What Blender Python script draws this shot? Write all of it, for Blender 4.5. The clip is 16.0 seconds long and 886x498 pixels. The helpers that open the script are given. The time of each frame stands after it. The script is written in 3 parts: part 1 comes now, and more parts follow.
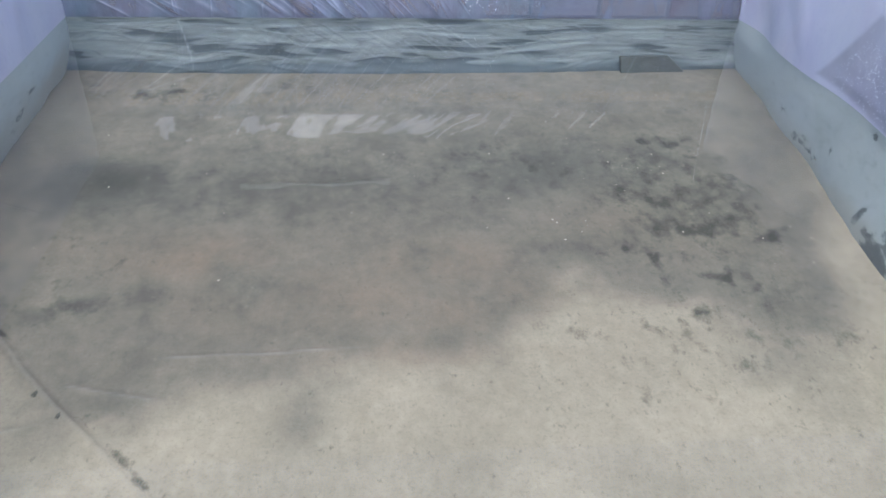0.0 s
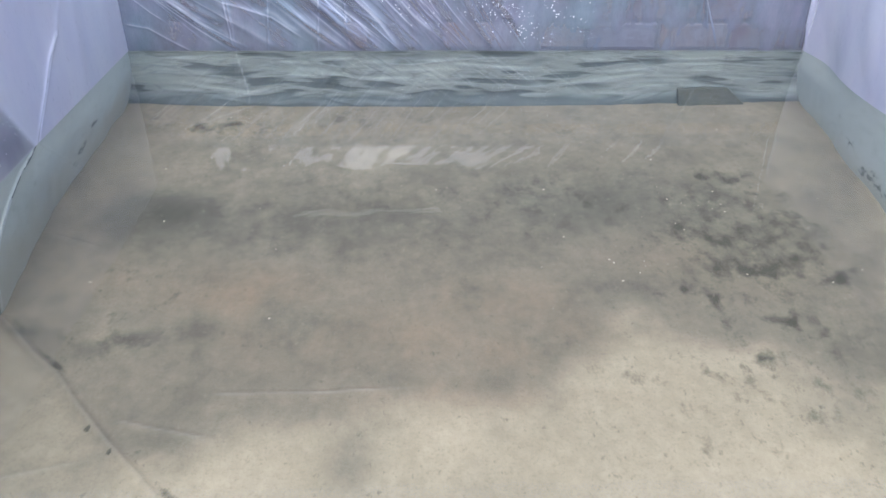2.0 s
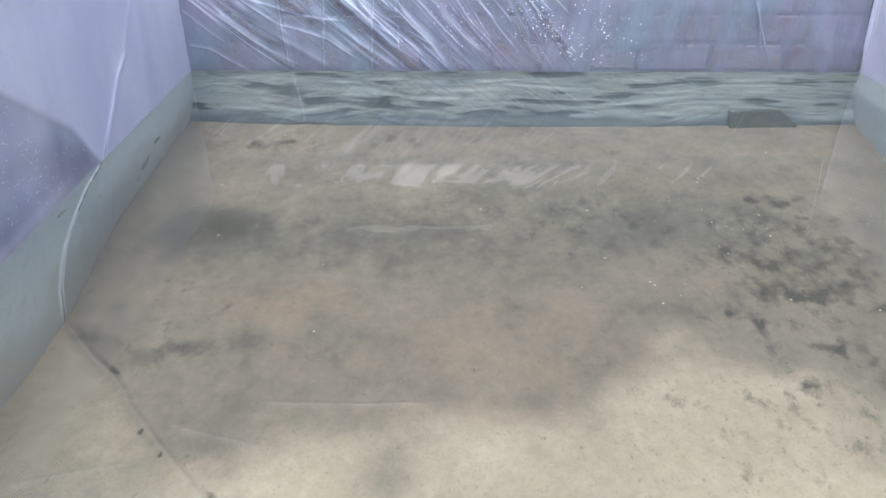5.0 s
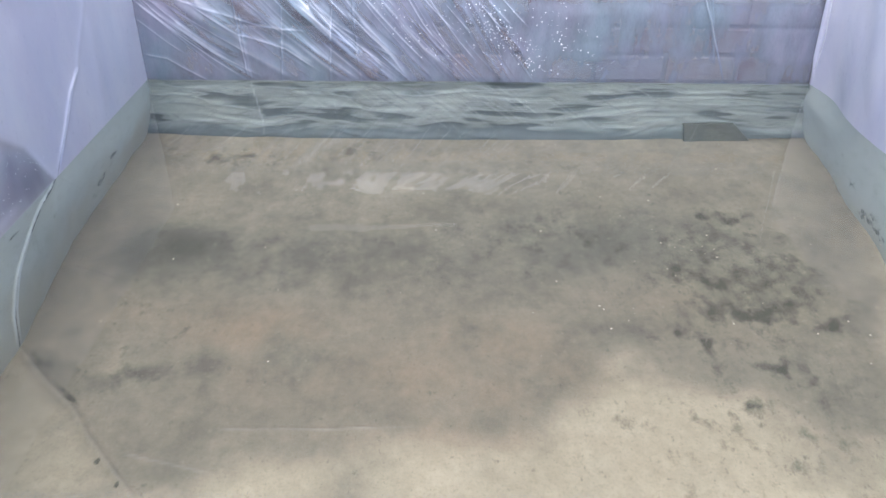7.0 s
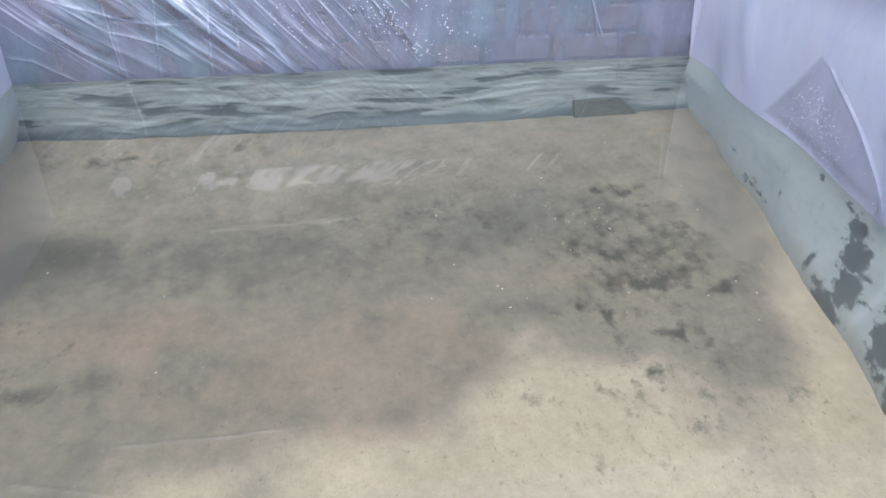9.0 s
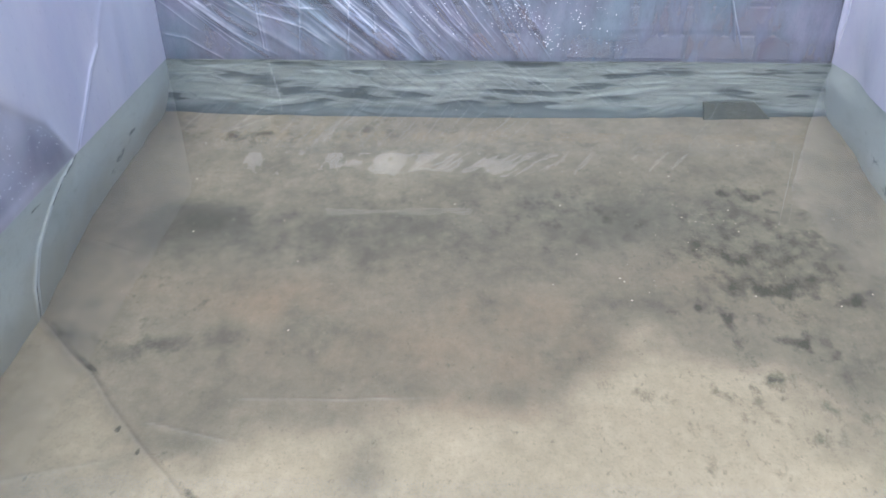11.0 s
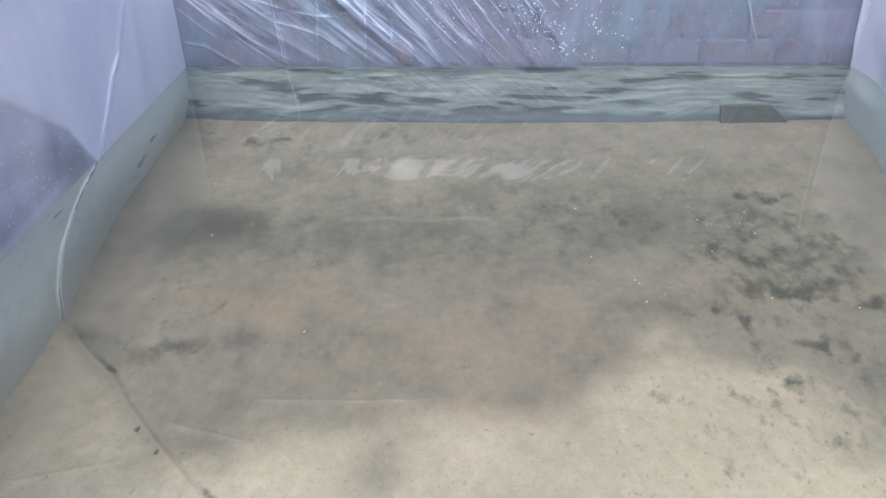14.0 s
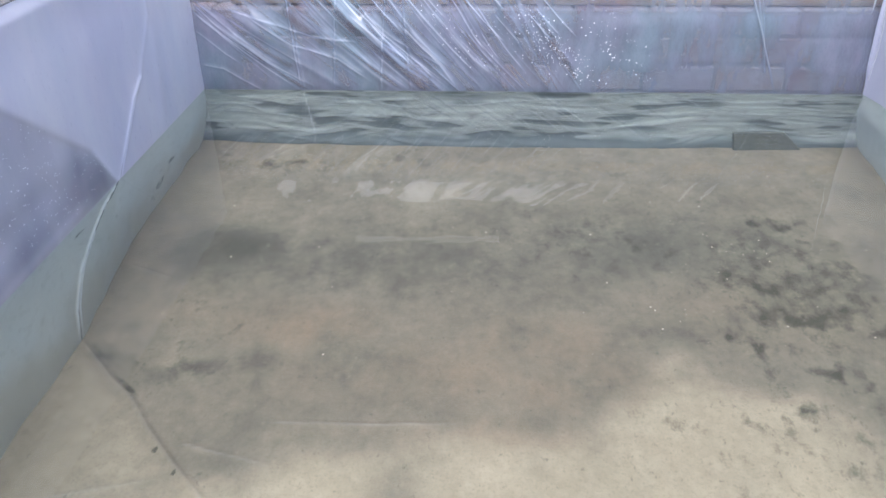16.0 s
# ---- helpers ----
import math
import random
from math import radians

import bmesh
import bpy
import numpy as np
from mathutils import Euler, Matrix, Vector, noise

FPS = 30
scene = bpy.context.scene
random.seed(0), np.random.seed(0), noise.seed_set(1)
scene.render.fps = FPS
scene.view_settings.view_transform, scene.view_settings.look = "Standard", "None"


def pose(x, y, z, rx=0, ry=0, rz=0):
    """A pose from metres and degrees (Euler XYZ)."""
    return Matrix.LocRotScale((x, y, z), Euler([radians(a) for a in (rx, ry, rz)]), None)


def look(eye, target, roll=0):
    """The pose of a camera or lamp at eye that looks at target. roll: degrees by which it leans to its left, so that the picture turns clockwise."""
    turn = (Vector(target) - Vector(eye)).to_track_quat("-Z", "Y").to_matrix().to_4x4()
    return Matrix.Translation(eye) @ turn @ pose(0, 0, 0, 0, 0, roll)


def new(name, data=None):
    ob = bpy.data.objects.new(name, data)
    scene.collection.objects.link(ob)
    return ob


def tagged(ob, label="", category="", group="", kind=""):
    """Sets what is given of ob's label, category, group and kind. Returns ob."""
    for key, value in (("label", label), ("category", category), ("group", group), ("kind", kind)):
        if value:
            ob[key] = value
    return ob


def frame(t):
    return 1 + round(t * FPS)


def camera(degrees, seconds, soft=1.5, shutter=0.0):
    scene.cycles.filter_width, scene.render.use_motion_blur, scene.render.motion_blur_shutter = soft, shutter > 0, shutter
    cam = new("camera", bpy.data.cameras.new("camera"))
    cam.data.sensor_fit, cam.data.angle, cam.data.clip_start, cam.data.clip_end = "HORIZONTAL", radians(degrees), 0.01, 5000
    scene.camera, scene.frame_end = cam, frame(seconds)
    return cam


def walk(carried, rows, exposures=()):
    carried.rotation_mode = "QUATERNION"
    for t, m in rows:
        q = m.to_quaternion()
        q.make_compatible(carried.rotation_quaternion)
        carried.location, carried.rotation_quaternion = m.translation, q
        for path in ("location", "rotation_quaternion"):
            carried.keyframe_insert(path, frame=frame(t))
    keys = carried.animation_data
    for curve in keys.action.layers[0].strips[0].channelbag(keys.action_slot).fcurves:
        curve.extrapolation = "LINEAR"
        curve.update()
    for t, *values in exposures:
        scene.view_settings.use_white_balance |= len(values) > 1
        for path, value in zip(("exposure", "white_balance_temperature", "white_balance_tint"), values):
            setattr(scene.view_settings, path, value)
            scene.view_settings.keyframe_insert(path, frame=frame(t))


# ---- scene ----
cam = camera(59.7, 16.0)
PATH = [
    (0, (-0.14, -2.285, 0.736), (0.042, -0.645, -0.395), 2.3),
    (0.5, (-0.14, -2.266, 0.747), (-0.003, -0.591, -0.337), 1.2),
    (1, (-0.135, -2.249, 0.74), (-0.05, -0.574, -0.351), 1.4),
    (1.5, (-0.141, -2.266, 0.741), (-0.129, -0.573, -0.323), 0.1),
    (2, (-0.144, -2.249, 0.741), (-0.088, -0.566, -0.339), 0.6),
    (2.5, (-0.131, -2.284, 0.731), (-0.085, -0.599, -0.345), -0.9),
    (3, (-0.139, -2.284, 0.742), (-0.151, -0.605, -0.346), -0.7),
    (3.5, (-0.141, -2.286, 0.752), (-0.176, -0.604, -0.329), -0.8),
    (4, (-0.139, -2.288, 0.738), (-0.176, -0.605, -0.342), -0.4),
    (6.5, (-0.104, -2.239, 0.823), (-0.25, -0.506, -0.164), -1.8),
    (7, (-0.096, -2.248, 0.832), (-0.099, -0.563, -0.245), 0.4),
    (7.5, (-0.057, -2.245, 0.808), (0.082, -0.559, -0.259), 0.3),
    (8, (-0.041, -2.229, 0.806), (0.213, -0.56, -0.266), 0.4),
    (8.5, (-0.041, -2.221, 0.807), (0.256, -0.561, -0.269), 0.8),
    (9, (-0.06, -2.23, 0.811), (0.159, -0.57, -0.284), 0.2),
    (9.5, (-0.08, -2.244, 0.81), (-0.011, -0.563, -0.272), -0.7),
    (12, (-0.11, -2.272, 0.795), (-0.185, -0.604, -0.307), -0.5),
    (12.5, (-0.105, -2.278, 0.8), (-0.221, -0.596, -0.276), -1.3),
    (13, (-0.113, -2.284, 0.794), (-0.239, -0.591, -0.263), -1.8),
    (13.5, (-0.102, -2.275, 0.795), (-0.216, -0.588, -0.273), -1.2),
    (14, (-0.099, -2.278, 0.794), (-0.186, -0.594, -0.281), -1.1),
    (14.5, (-0.103, -2.288, 0.797), (-0.224, -0.599, -0.266), -1.0),
    (15, (-0.109, -2.291, 0.805), (-0.225, -0.589, -0.239), -1.0),
    (15.5, (-0.108, -2.281, 0.8), (-0.213, -0.583, -0.251), -0.7),
    (16, (-0.118, -2.286, 0.811), (-0.223, -0.577, -0.222), -0.7),
]
# Stops, white balance and tint: the picture starts a little darker and bluer.
EXPOSURES = [(0.0, 1.21, 5850, 10), (1.0, 1.39, 6150, 10), (2.0, 1.43, 6200, 10), (4.0, 1.44, 6200, 10), (6.5, 1.51, 6400, 10), (8.0, 1.47, 6200, 10), (9.5, 1.44, 6200, 10), (12.0, 1.43, 6200, 10), (16.0, 1.44, 6250, 10)]
walk(cam, [(t, look(eye, target, roll)) for t, eye, target, roll in PATH], exposures=EXPOSURES)

# ---------------------------------------------------------------- light
world = bpy.data.worlds.new("sky")
scene.world = world
world.use_nodes = True
wn = world.node_tree.nodes
sky = wn.new("ShaderNodeTexSky")
sky.sky_type = "NISHITA"
sky.sun_disc = False
sky.sun_elevation = radians(66)
sky.sun_rotation = radians(190)
sky.air_density, sky.dust_density, sky.ozone_density = 1.0, 3.0, 1.5
wn["Background"].inputs["Strength"].default_value = 0.15
world.node_tree.links.new(sky.outputs["Color"], wn["Background"].inputs["Color"])

sun_data = bpy.data.lights.new("sun", "SUN")
sun_data.energy, sun_data.angle, sun_data.color = 0.6, radians(30), (1.0, 0.97, 0.93)
sun = new("sun", sun_data)
sun.matrix_world = look((-0.35, -2.0, 4.8), (0, 0, 0))

# ---------------------------------------------------------------- pool plan
HALF = 1.0            # half the width between the liners, at the waterline
FRONT = -2.06         # liner at the near end
DEPTH = 0.415         # water depth
BACK_TOP, SIDE_TOP = 0.244, 0.462
WALL = 0.11           # one brick thick


# ---------------------------------------------------------------- materials
def smooth(a, b, v):
    k = np.clip((v - a) / (b - a), 0, 1)
    return k * k * (3 - 2 * k)


class Nodes:
    """Short hand for a node material."""

    def __init__(self, name):
        self.mat = bpy.data.materials.new(name)
        self.mat.use_nodes = True
        self.tree = self.mat.node_tree
        self.tree.nodes.clear()
        self.out = self.add("ShaderNodeOutputMaterial")

    def add(self, kind, **values):
        n = self.tree.nodes.new(kind)
        for key, v in values.items():
            n.inputs[key.replace("_", " ")].default_value = v
        return n

    def link(self, a, b):
        self.tree.links.new(a, b)

    def noise(self, scale, detail=4.0, rough=0.55, stretch=(1, 1, 1), coords="Object"):
        tc = self.add("ShaderNodeTexCoord")
        mp = self.add("ShaderNodeMapping")
        mp.inputs["Scale"].default_value = stretch
        n = self.add("ShaderNodeTexNoise", Scale=scale, Detail=detail, Roughness=rough)
        self.link(tc.outputs[coords], mp.inputs["Vector"])
        self.link(mp.outputs["Vector"], n.inputs["Vector"])
        return n.outputs["Fac"]

    def ramp(self, fac, *stops):
        n = self.add("ShaderNodeValToRGB")
        while len(n.color_ramp.elements) < len(stops):
            n.color_ramp.elements.new(0.5)
        for e, (p, c) in zip(n.color_ramp.elements, stops):
            e.position = p
            e.color = (*c, 1) if len(c) == 3 else c
        self.link(fac, n.inputs["Fac"])
        return n.outputs["Color"]

    def level(self, fac, a, b, lo=0.0, hi=1.0):
        n = self.add("ShaderNodeMapRange")
        n.clamp = True
        for key, v in zip(("From Min", "From Max", "To Min", "To Max"), (a, b, lo, hi)):
            n.inputs[key].default_value = v
        self.link(fac, n.inputs["Value"])
        return n.outputs["Result"]

    def mix(self, fac, a, b, kind="MIX"):
        n = self.add("ShaderNodeMix")
        n.data_type, n.blend_type = "RGBA", kind
        for sock, v in zip((n.inputs[0], n.inputs[6], n.inputs[7]), (fac, a, b)):
            if isinstance(v, bpy.types.NodeSocket):
                self.link(v, sock)
            elif isinstance(v, tuple):
                sock.default_value = (*v, 1)
            else:
                sock.default_value = v
        return n.outputs[2]

    def math(self, op, a, b):
        n = self.add("ShaderNodeMath")
        n.operation = op
        for sock, v in zip(n.inputs, (a, b)):
            if isinstance(v, bpy.types.NodeSocket):
                self.link(v, sock)
            else:
                sock.default_value = v
        return n.outputs[0]

    def attr(self, name):
        n = self.add("ShaderNodeAttribute")
        n.attribute_name = name
        return n

    def principled(self, color, rough, bump=None, strength=0.3, distance=0.004, **values):
        p = self.add("ShaderNodeBsdfPrincipled", **values)
        for key, v in (("Base Color", color), ("Roughness", rough)):
            if isinstance(v, bpy.types.NodeSocket):
                self.link(v, p.inputs[key])
            else:
                p.inputs[key].default_value = (*v, 1) if isinstance(v, tuple) else v
        if bump is not None:
            b = self.add("ShaderNodeBump", Strength=strength, Distance=distance)
            self.link(bump, b.inputs["Height"])
            self.link(b.outputs["Normal"], p.inputs["Normal"])
        return p

    def finish(self, shader):
        self.link(shader.outputs[0], self.out.inputs["Surface"])
        return self.mat


def plain_material(name, dark, light, rough, scale, bump_scale=60.0, strength=0.3, stretch=(1, 1, 1)):
    n = Nodes(name)
    big = n.noise(scale, 5, 0.6, stretch)
    fine = n.noise(bump_scale, 4, 0.6, stretch)
    col = n.ramp(big, (0.3, dark), (0.7, light))
    col = n.mix(n.level(fine, 0.35, 0.7, 0.0, 0.35), col, tuple(c * 0.6 for c in dark))
    return n.finish(n.principled(col, rough, fine, strength))


def brick_material():
    n = Nodes("fired_clay_brick")
    info = n.add("ShaderNodeObjectInfo")
    base = n.ramp(info.outputs["Random"], (0.0, (0.20, 0.135, 0.125)), (0.35, (0.26, 0.22, 0.22)), (0.7, (0.21, 0.22, 0.23)), (1.0, (0.30, 0.21, 0.17)))
    stain = n.noise(9, 6, 0.65)
    fine = n.noise(120, 4, 0.6)
    col = n.mix(n.level(stain, 0.42, 0.66, 0.0, 0.75), base, (0.33, 0.34, 0.34))
    col = n.mix(n.level(fine, 0.5, 0.75, 0.0, 0.5), col, (0.08, 0.065, 0.06))
    return n.finish(n.principled(col, 0.85, fine, 0.5))


def film_material(name, milk, tint, low, high, gloss=0.18, grain=7.0, stretch=(1, 1, 1), bump=0.35, sheen=0.15, shiny=0.03):
    """Clear polythene: see-through, milky where it is creased, dusty or wet. The mesh's 'crease' attribute holds stress
    whitening and the painted highlights and shade of creases.
    """
    n = Nodes(name)
    crease = n.attr("crease").outputs["Fac"]
    cloud = n.noise(grain, 5, 0.6, stretch)
    fine = n.noise(170, 3, 0.6, stretch)
    fac = n.level(cloud, 0.3, 0.7, low, high)
    fac = n.math("ADD", fac, crease)
    fac = n.math("MINIMUM", n.math("MAXIMUM", fac, 0.03), 0.97)
    col = n.mix(n.level(cloud, 0.35, 0.65), milk, tuple(min(1, c * 1.12) for c in milk))
    hue = n.noise(5.0, 4, 0.6, (1.0, 1.0, 0.6))
    col = n.mix(n.level(hue, 0.35, 0.65, 0.0, sheen), col, tuple(c * k for c, k in zip(milk, (0.80, 1.12, 0.98))))
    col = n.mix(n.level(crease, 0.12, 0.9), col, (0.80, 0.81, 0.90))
    rough = n.level(fine, 0.3, 0.7, gloss, gloss + 0.22)
    body = n.principled(col, rough, fine, bump, 0.002, IOR=1.5)
    glow = n.add("ShaderNodeBsdfTranslucent")
    n.link(col, glow.inputs["Color"])
    solid = n.add("ShaderNodeMixShader", Fac=0.3)
    n.link(body.outputs[0], solid.inputs[1])
    n.link(glow.outputs[0], solid.inputs[2])
    clear = n.add("ShaderNodeBsdfTransparent")
    clear.inputs["Color"].default_value = (*tint, 1)
    both = n.add("ShaderNodeMixShader")
    n.link(fac, both.inputs["Fac"])
    n.link(clear.outputs[0], both.inputs[1])
    n.link(solid.outputs[0], both.inputs[2])
    # The film shines, most where it is milky and creased.
    shine = n.add("ShaderNodeBsdfAnisotropic", Roughness=gloss)
    skin = n.add("ShaderNodeMixShader")
    edge_on = n.math("POWER", n.add("ShaderNodeLayerWeight", Blend=0.5).outputs["Facing"], 5.0)
    n.link(n.math("MULTIPLY", n.math("ADD", n.math("MULTIPLY", edge_on, 0.5), shiny), fac), skin.inputs["Fac"])
    n.link(both.outputs[0], skin.inputs[1])
    n.link(shine.outputs[0], skin.inputs[2])
    return n.finish(skin)


def silt_film_material():
    """Liner under water: polythene with a silted grey-green skin; light on creases and shade in grooves are painted in
    by attribute.
    """
    n = Nodes("silted_liner")
    crease = n.attr("crease").outputs["Fac"]
    algae_shade = n.attr("algae_shade").outputs["Fac"]
    cloud = n.noise(3.5, 5, 0.6)
    fine = n.noise(28, 6, 0.65)
    col = n.ramp(cloud, (0.3, (0.43, 0.485, 0.485)), (0.7, (0.52, 0.57, 0.56)))
    col = n.mix(n.level(fine, 0.5, 0.75, 0, 0.3), col, (0.15, 0.178, 0.172))
    col = n.mix(n.level(n.attr("dirt_shade").outputs["Fac"], 0.0, 1.0, 0.0, 0.9), col, (0.062, 0.082, 0.094))
    col = n.mix(n.level(n.attr("sandy").outputs["Fac"], 0.0, 1.0, 0.0, 0.85), col, (0.37, 0.36, 0.30))
    col = n.mix(crease, col, (0.62, 0.67, 0.71))
    edge = n.level(n.math("ADD", algae_shade, n.math("MULTIPLY", n.math("SUBTRACT", fine, 0.5), 2.2)), 0.40, 0.66)
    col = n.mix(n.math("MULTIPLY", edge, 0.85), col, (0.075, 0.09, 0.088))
    return n.finish(n.principled(col, 0.55, fine, 0.25, 0.003))


def sediment_material():
    """Pool floor: pale sand, with ochre and algal patches; the grey is silting and a soft shadow painted together (the
    mesh's own attributes).
    """
    n = Nodes("sand_silt_shade")
    silt_shade, algae_shade, ochre, crease = (n.attr(k).outputs["Fac"] for k in ("silt_shade", "algae_shade", "ochre", "crease"))
    cloud = n.noise(4.5, 6, 0.62)
    wisps = n.noise(6, 7, 0.68, (1.2, 0.9, 1))
    mottle = n.noise(13, 7, 0.72)
    blot = n.noise(15, 8, 0.68, (1.2, 0.9, 1))
    fleck = n.noise(60, 4, 0.6, (1.2, 0.8, 1))
    fine = n.noise(150, 4, 0.65)
    col = n.ramp(cloud, (0.3, (0.322, 0.272, 0.204)), (0.7, (0.415, 0.352, 0.268)))
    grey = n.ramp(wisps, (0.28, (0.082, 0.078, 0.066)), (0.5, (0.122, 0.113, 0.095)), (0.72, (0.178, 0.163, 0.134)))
    soft = n.math("ADD", silt_shade, n.math("MULTIPLY", n.math("SUBTRACT", mottle, 0.5), 0.8))
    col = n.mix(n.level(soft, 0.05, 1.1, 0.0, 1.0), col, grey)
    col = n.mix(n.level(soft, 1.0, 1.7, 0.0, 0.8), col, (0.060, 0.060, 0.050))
    col = n.mix(n.math("MULTIPLY", ochre, n.level(wisps, 0.28, 0.58, 0.0, 0.85)), col, (0.24, 0.178, 0.128))
    dots = n.level(n.math("ADD", algae_shade, n.math("MULTIPLY", n.math("SUBTRACT", blot, 0.5), 2.3)), 0.44, 0.88)
    col = n.mix(n.math("MULTIPLY", dots, 0.88), col, (0.046, 0.048, 0.037))
    specks = n.level(n.math("ADD", n.math("MULTIPLY", algae_shade, 0.09), fleck), 0.63, 0.76, 0, 0.55)
    col = n.mix(specks, col, (0.08, 0.08, 0.064))
    col = n.mix(n.level(fine, 0.52, 0.75, 0, 0.3), col, (0.12, 0.105, 0.075))
    grit = n.noise(75, 3, 0.6)
    col = n.mix(n.level(grit, 0.62, 0.74, 0, 0.18), col, (0.40, 0.36, 0.28))
    grain = n.noise(34, 9, 0.72, (1.15, 0.9, 1))
    col = n.mix(n.level(grain, 0.3, 0.7, 0.0, 1.0), n.mix(1.0, col, (0.87, 0.88, 0.87), "MULTIPLY"), n.mix(1.0, col, (1.12, 1.11, 1.10), "MULTIPLY"))
    col = n.mix(crease, col, (0.45, 0.45, 0.43))
    return n.finish(n.principled(col, 0.8, fine, 0.3, 0.003))


def water_material():
    n = Nodes("still_water")
    tiny = n.noise(14, 2, 0.5)
    bump = n.add("ShaderNodeBump", Strength=0.02, Distance=0.01)
    n.link(tiny, bump.inputs["Height"])
    g = n.add("ShaderNodeBsdfGlass", Roughness=0.0, IOR=1.33)
    g.inputs["Color"].default_value = (0.95, 0.985, 0.975, 1)
    n.link(bump.outputs["Normal"], g.inputs["Normal"])
    return n.finish(g)


def bamboo_material(name, dark, light, stain):
    n = Nodes(name)
    along = n.noise(26, 5, 0.6, (0.06, 1, 1))
    blot = n.noise(5, 5, 0.65, (0.6, 1, 1))
    fine = n.noise(120, 3, 0.6, (0.08, 1, 1))
    col = n.ramp(along, (0.3, dark), (0.7, light))
    col = n.mix(n.level(blot, 0.52, 0.68, 0, 0.8), col, stain)
    col = n.mix(n.attr("knot_shade").outputs["Fac"], col, (0.05, 0.03, 0.02))
    return n.finish(n.principled(col, 0.42, fine, 0.3, 0.002))


M_BRICK = brick_material()
M_MORTAR = plain_material("cement_mortar", (0.17, 0.165, 0.16), (0.28, 0.275, 0.27), 0.9, 6, 90, 0.5)
M_GROUND = plain_material("trodden_earth", (0.13, 0.10, 0.07), (0.24, 0.19, 0.14), 0.95, 1.5, 40, 0.7)
M_BACK_FILM = film_material("clear_polythene", (0.37, 0.37, 0.50), (0.90, 0.92, 0.98), 0.36, 0.70, 0.20, 6.0, (1.6, 1, 0.6), sheen=0.8, shiny=0.08)
M_SIDE_FILM = film_material("milky_polythene", (0.845, 0.82, 1.0), (0.85, 0.87, 0.97), 0.83, 0.95, 0.25, 3.0, (1, 1, 0.4), 0.05)
# The same film again, its brightness against the light put into a white colour.
M_FLAP = film_material("lit_polythene", (0.95, 0.95, 0.985), (0.95, 0.95, 0.98), 0.55, 0.9, 0.15, 8.0, (1, 1, 0.5), shiny=0.10)
M_SILTED = silt_film_material()
M_FLOOR = sediment_material()
M_WATER = water_material()
M_BAMBOO = bamboo_material("fresh_bamboo", (0.40, 0.275, 0.17), (0.56, 0.43, 0.29), (0.40, 0.21, 0.10))
M_OLD_BAMBOO = bamboo_material("weathered_bamboo", (0.14, 0.105, 0.075), (0.26, 0.20, 0.14), (0.10, 0.07, 0.05))
# Beads are solid white: their sparkle is put into the colour.
M_DROP = Nodes("water_bead")
M_DROP = M_DROP.finish(M_DROP.principled((0.92, 0.94, 1.0), 0.06, IOR=1.33))
M_FLAKE = plain_material("dry_flake", (0.36, 0.32, 0.25), (0.56, 0.52, 0.44), 0.8, 90)
M_BACKDROP = plain_material("dull_render", (0.19, 0.195, 0.205), (0.27, 0.275, 0.285), 0.95, 1.2, 30, 0.4)
M_WHITE = plain_material("white_paint", (0.72, 0.72, 0.74), (0.84, 0.84, 0.85), 0.6, 12)
M_SLAB = plain_material("dark_slab", (0.075, 0.085, 0.078), (0.12, 0.13, 0.12), 0.85, 14, 80)


# ---------------------------------------------------------------- mesh helpers
def thing(name, label, category, kind="", group="", at=(0, 0, 0)):
    ob = new(name)
    ob.empty_display_size = 0.1
    ob.location = at
    return tagged(ob, label, category, group, kind)


def part_data(name, mesh, material, parent, label=""):
    mesh.materials.clear()
    mesh.materials.append(material)
    ob = new(name, mesh)
    ob.parent = parent
    return tagged(ob, label)


def part(name, bm, material, parent, label=""):
    mesh = bpy.data.meshes.new(name)
    bm.to_mesh(mesh)
    bm.free()
    return part_data(name, mesh, material, parent, label)


def sheet(name, nu, nv, place, attributes=None):
    """A smooth grid mesh. place(u, v) takes arrays over 0..1 and gives x, y, z; attributes: name -> array over the grid."""
    u, v = np.meshgrid(np.linspace(0, 1, nu + 1), np.linspace(0, 1, nv + 1))
    x, y, z = place(u, v)
    co = np.stack([x, y, z], -1).reshape(-1, 3)
    i = (np.arange(nv)[:, None] * (nu + 1) + np.arange(nu)[None]).ravel()
    faces = np.stack([i, i + 1, i + nu + 2, i + nu + 1], -1)
    mesh = bpy.data.meshes.new(name)
    mesh.from_pydata(co.tolist(), [], faces.tolist())
    mesh.polygons.foreach_set("use_smooth", np.ones(len(faces), bool))
    for key, values in (attributes or {}).items():
        mesh.attributes.new(key, "FLOAT", "POINT").data.foreach_set("value", np.asarray(values, np.float32).ravel())
    return mesh


def fbm(a, b, scale_a, scale_b, seed=0.0, octaves=3):
    """Smooth noise over two arrays, about -1..1."""
    out = np.zeros(a.size)
    for k, (p, q) in enumerate(zip(a.ravel() * scale_a, b.ravel() * scale_b)):
        total, gain = 0.0, 1.0
        for o in range(octaves):
            total += gain * noise.noise((p * 2**o + seed, q * 2**o - seed, seed * 3.1 + o))
            gain *= 0.5
        out[k] = total
    return out.reshape(a.shape)


def from_line(a, b, points):
    """Distance of each grid place to a bent line, and how far along it lies (0..1)."""
    best, along = np.full(a.shape, 9.0), np.zeros(a.shape)
    n = len(points) - 1
    for k in range(n):
        (p, q), (r, s) = points[k], points[k + 1]
        length = (r - p) ** 2 + (s - q) ** 2
        f = np.clip(((a - p) * (r - p) + (b - q) * (s - q)) / length, 0, 1)
        d = np.hypot(a - p - f * (r - p), b - q - f * (s - q))
        near = d < best
        best, along = np.where(near, d, best), np.where(near, (k + f) / n, along)
    return best, along


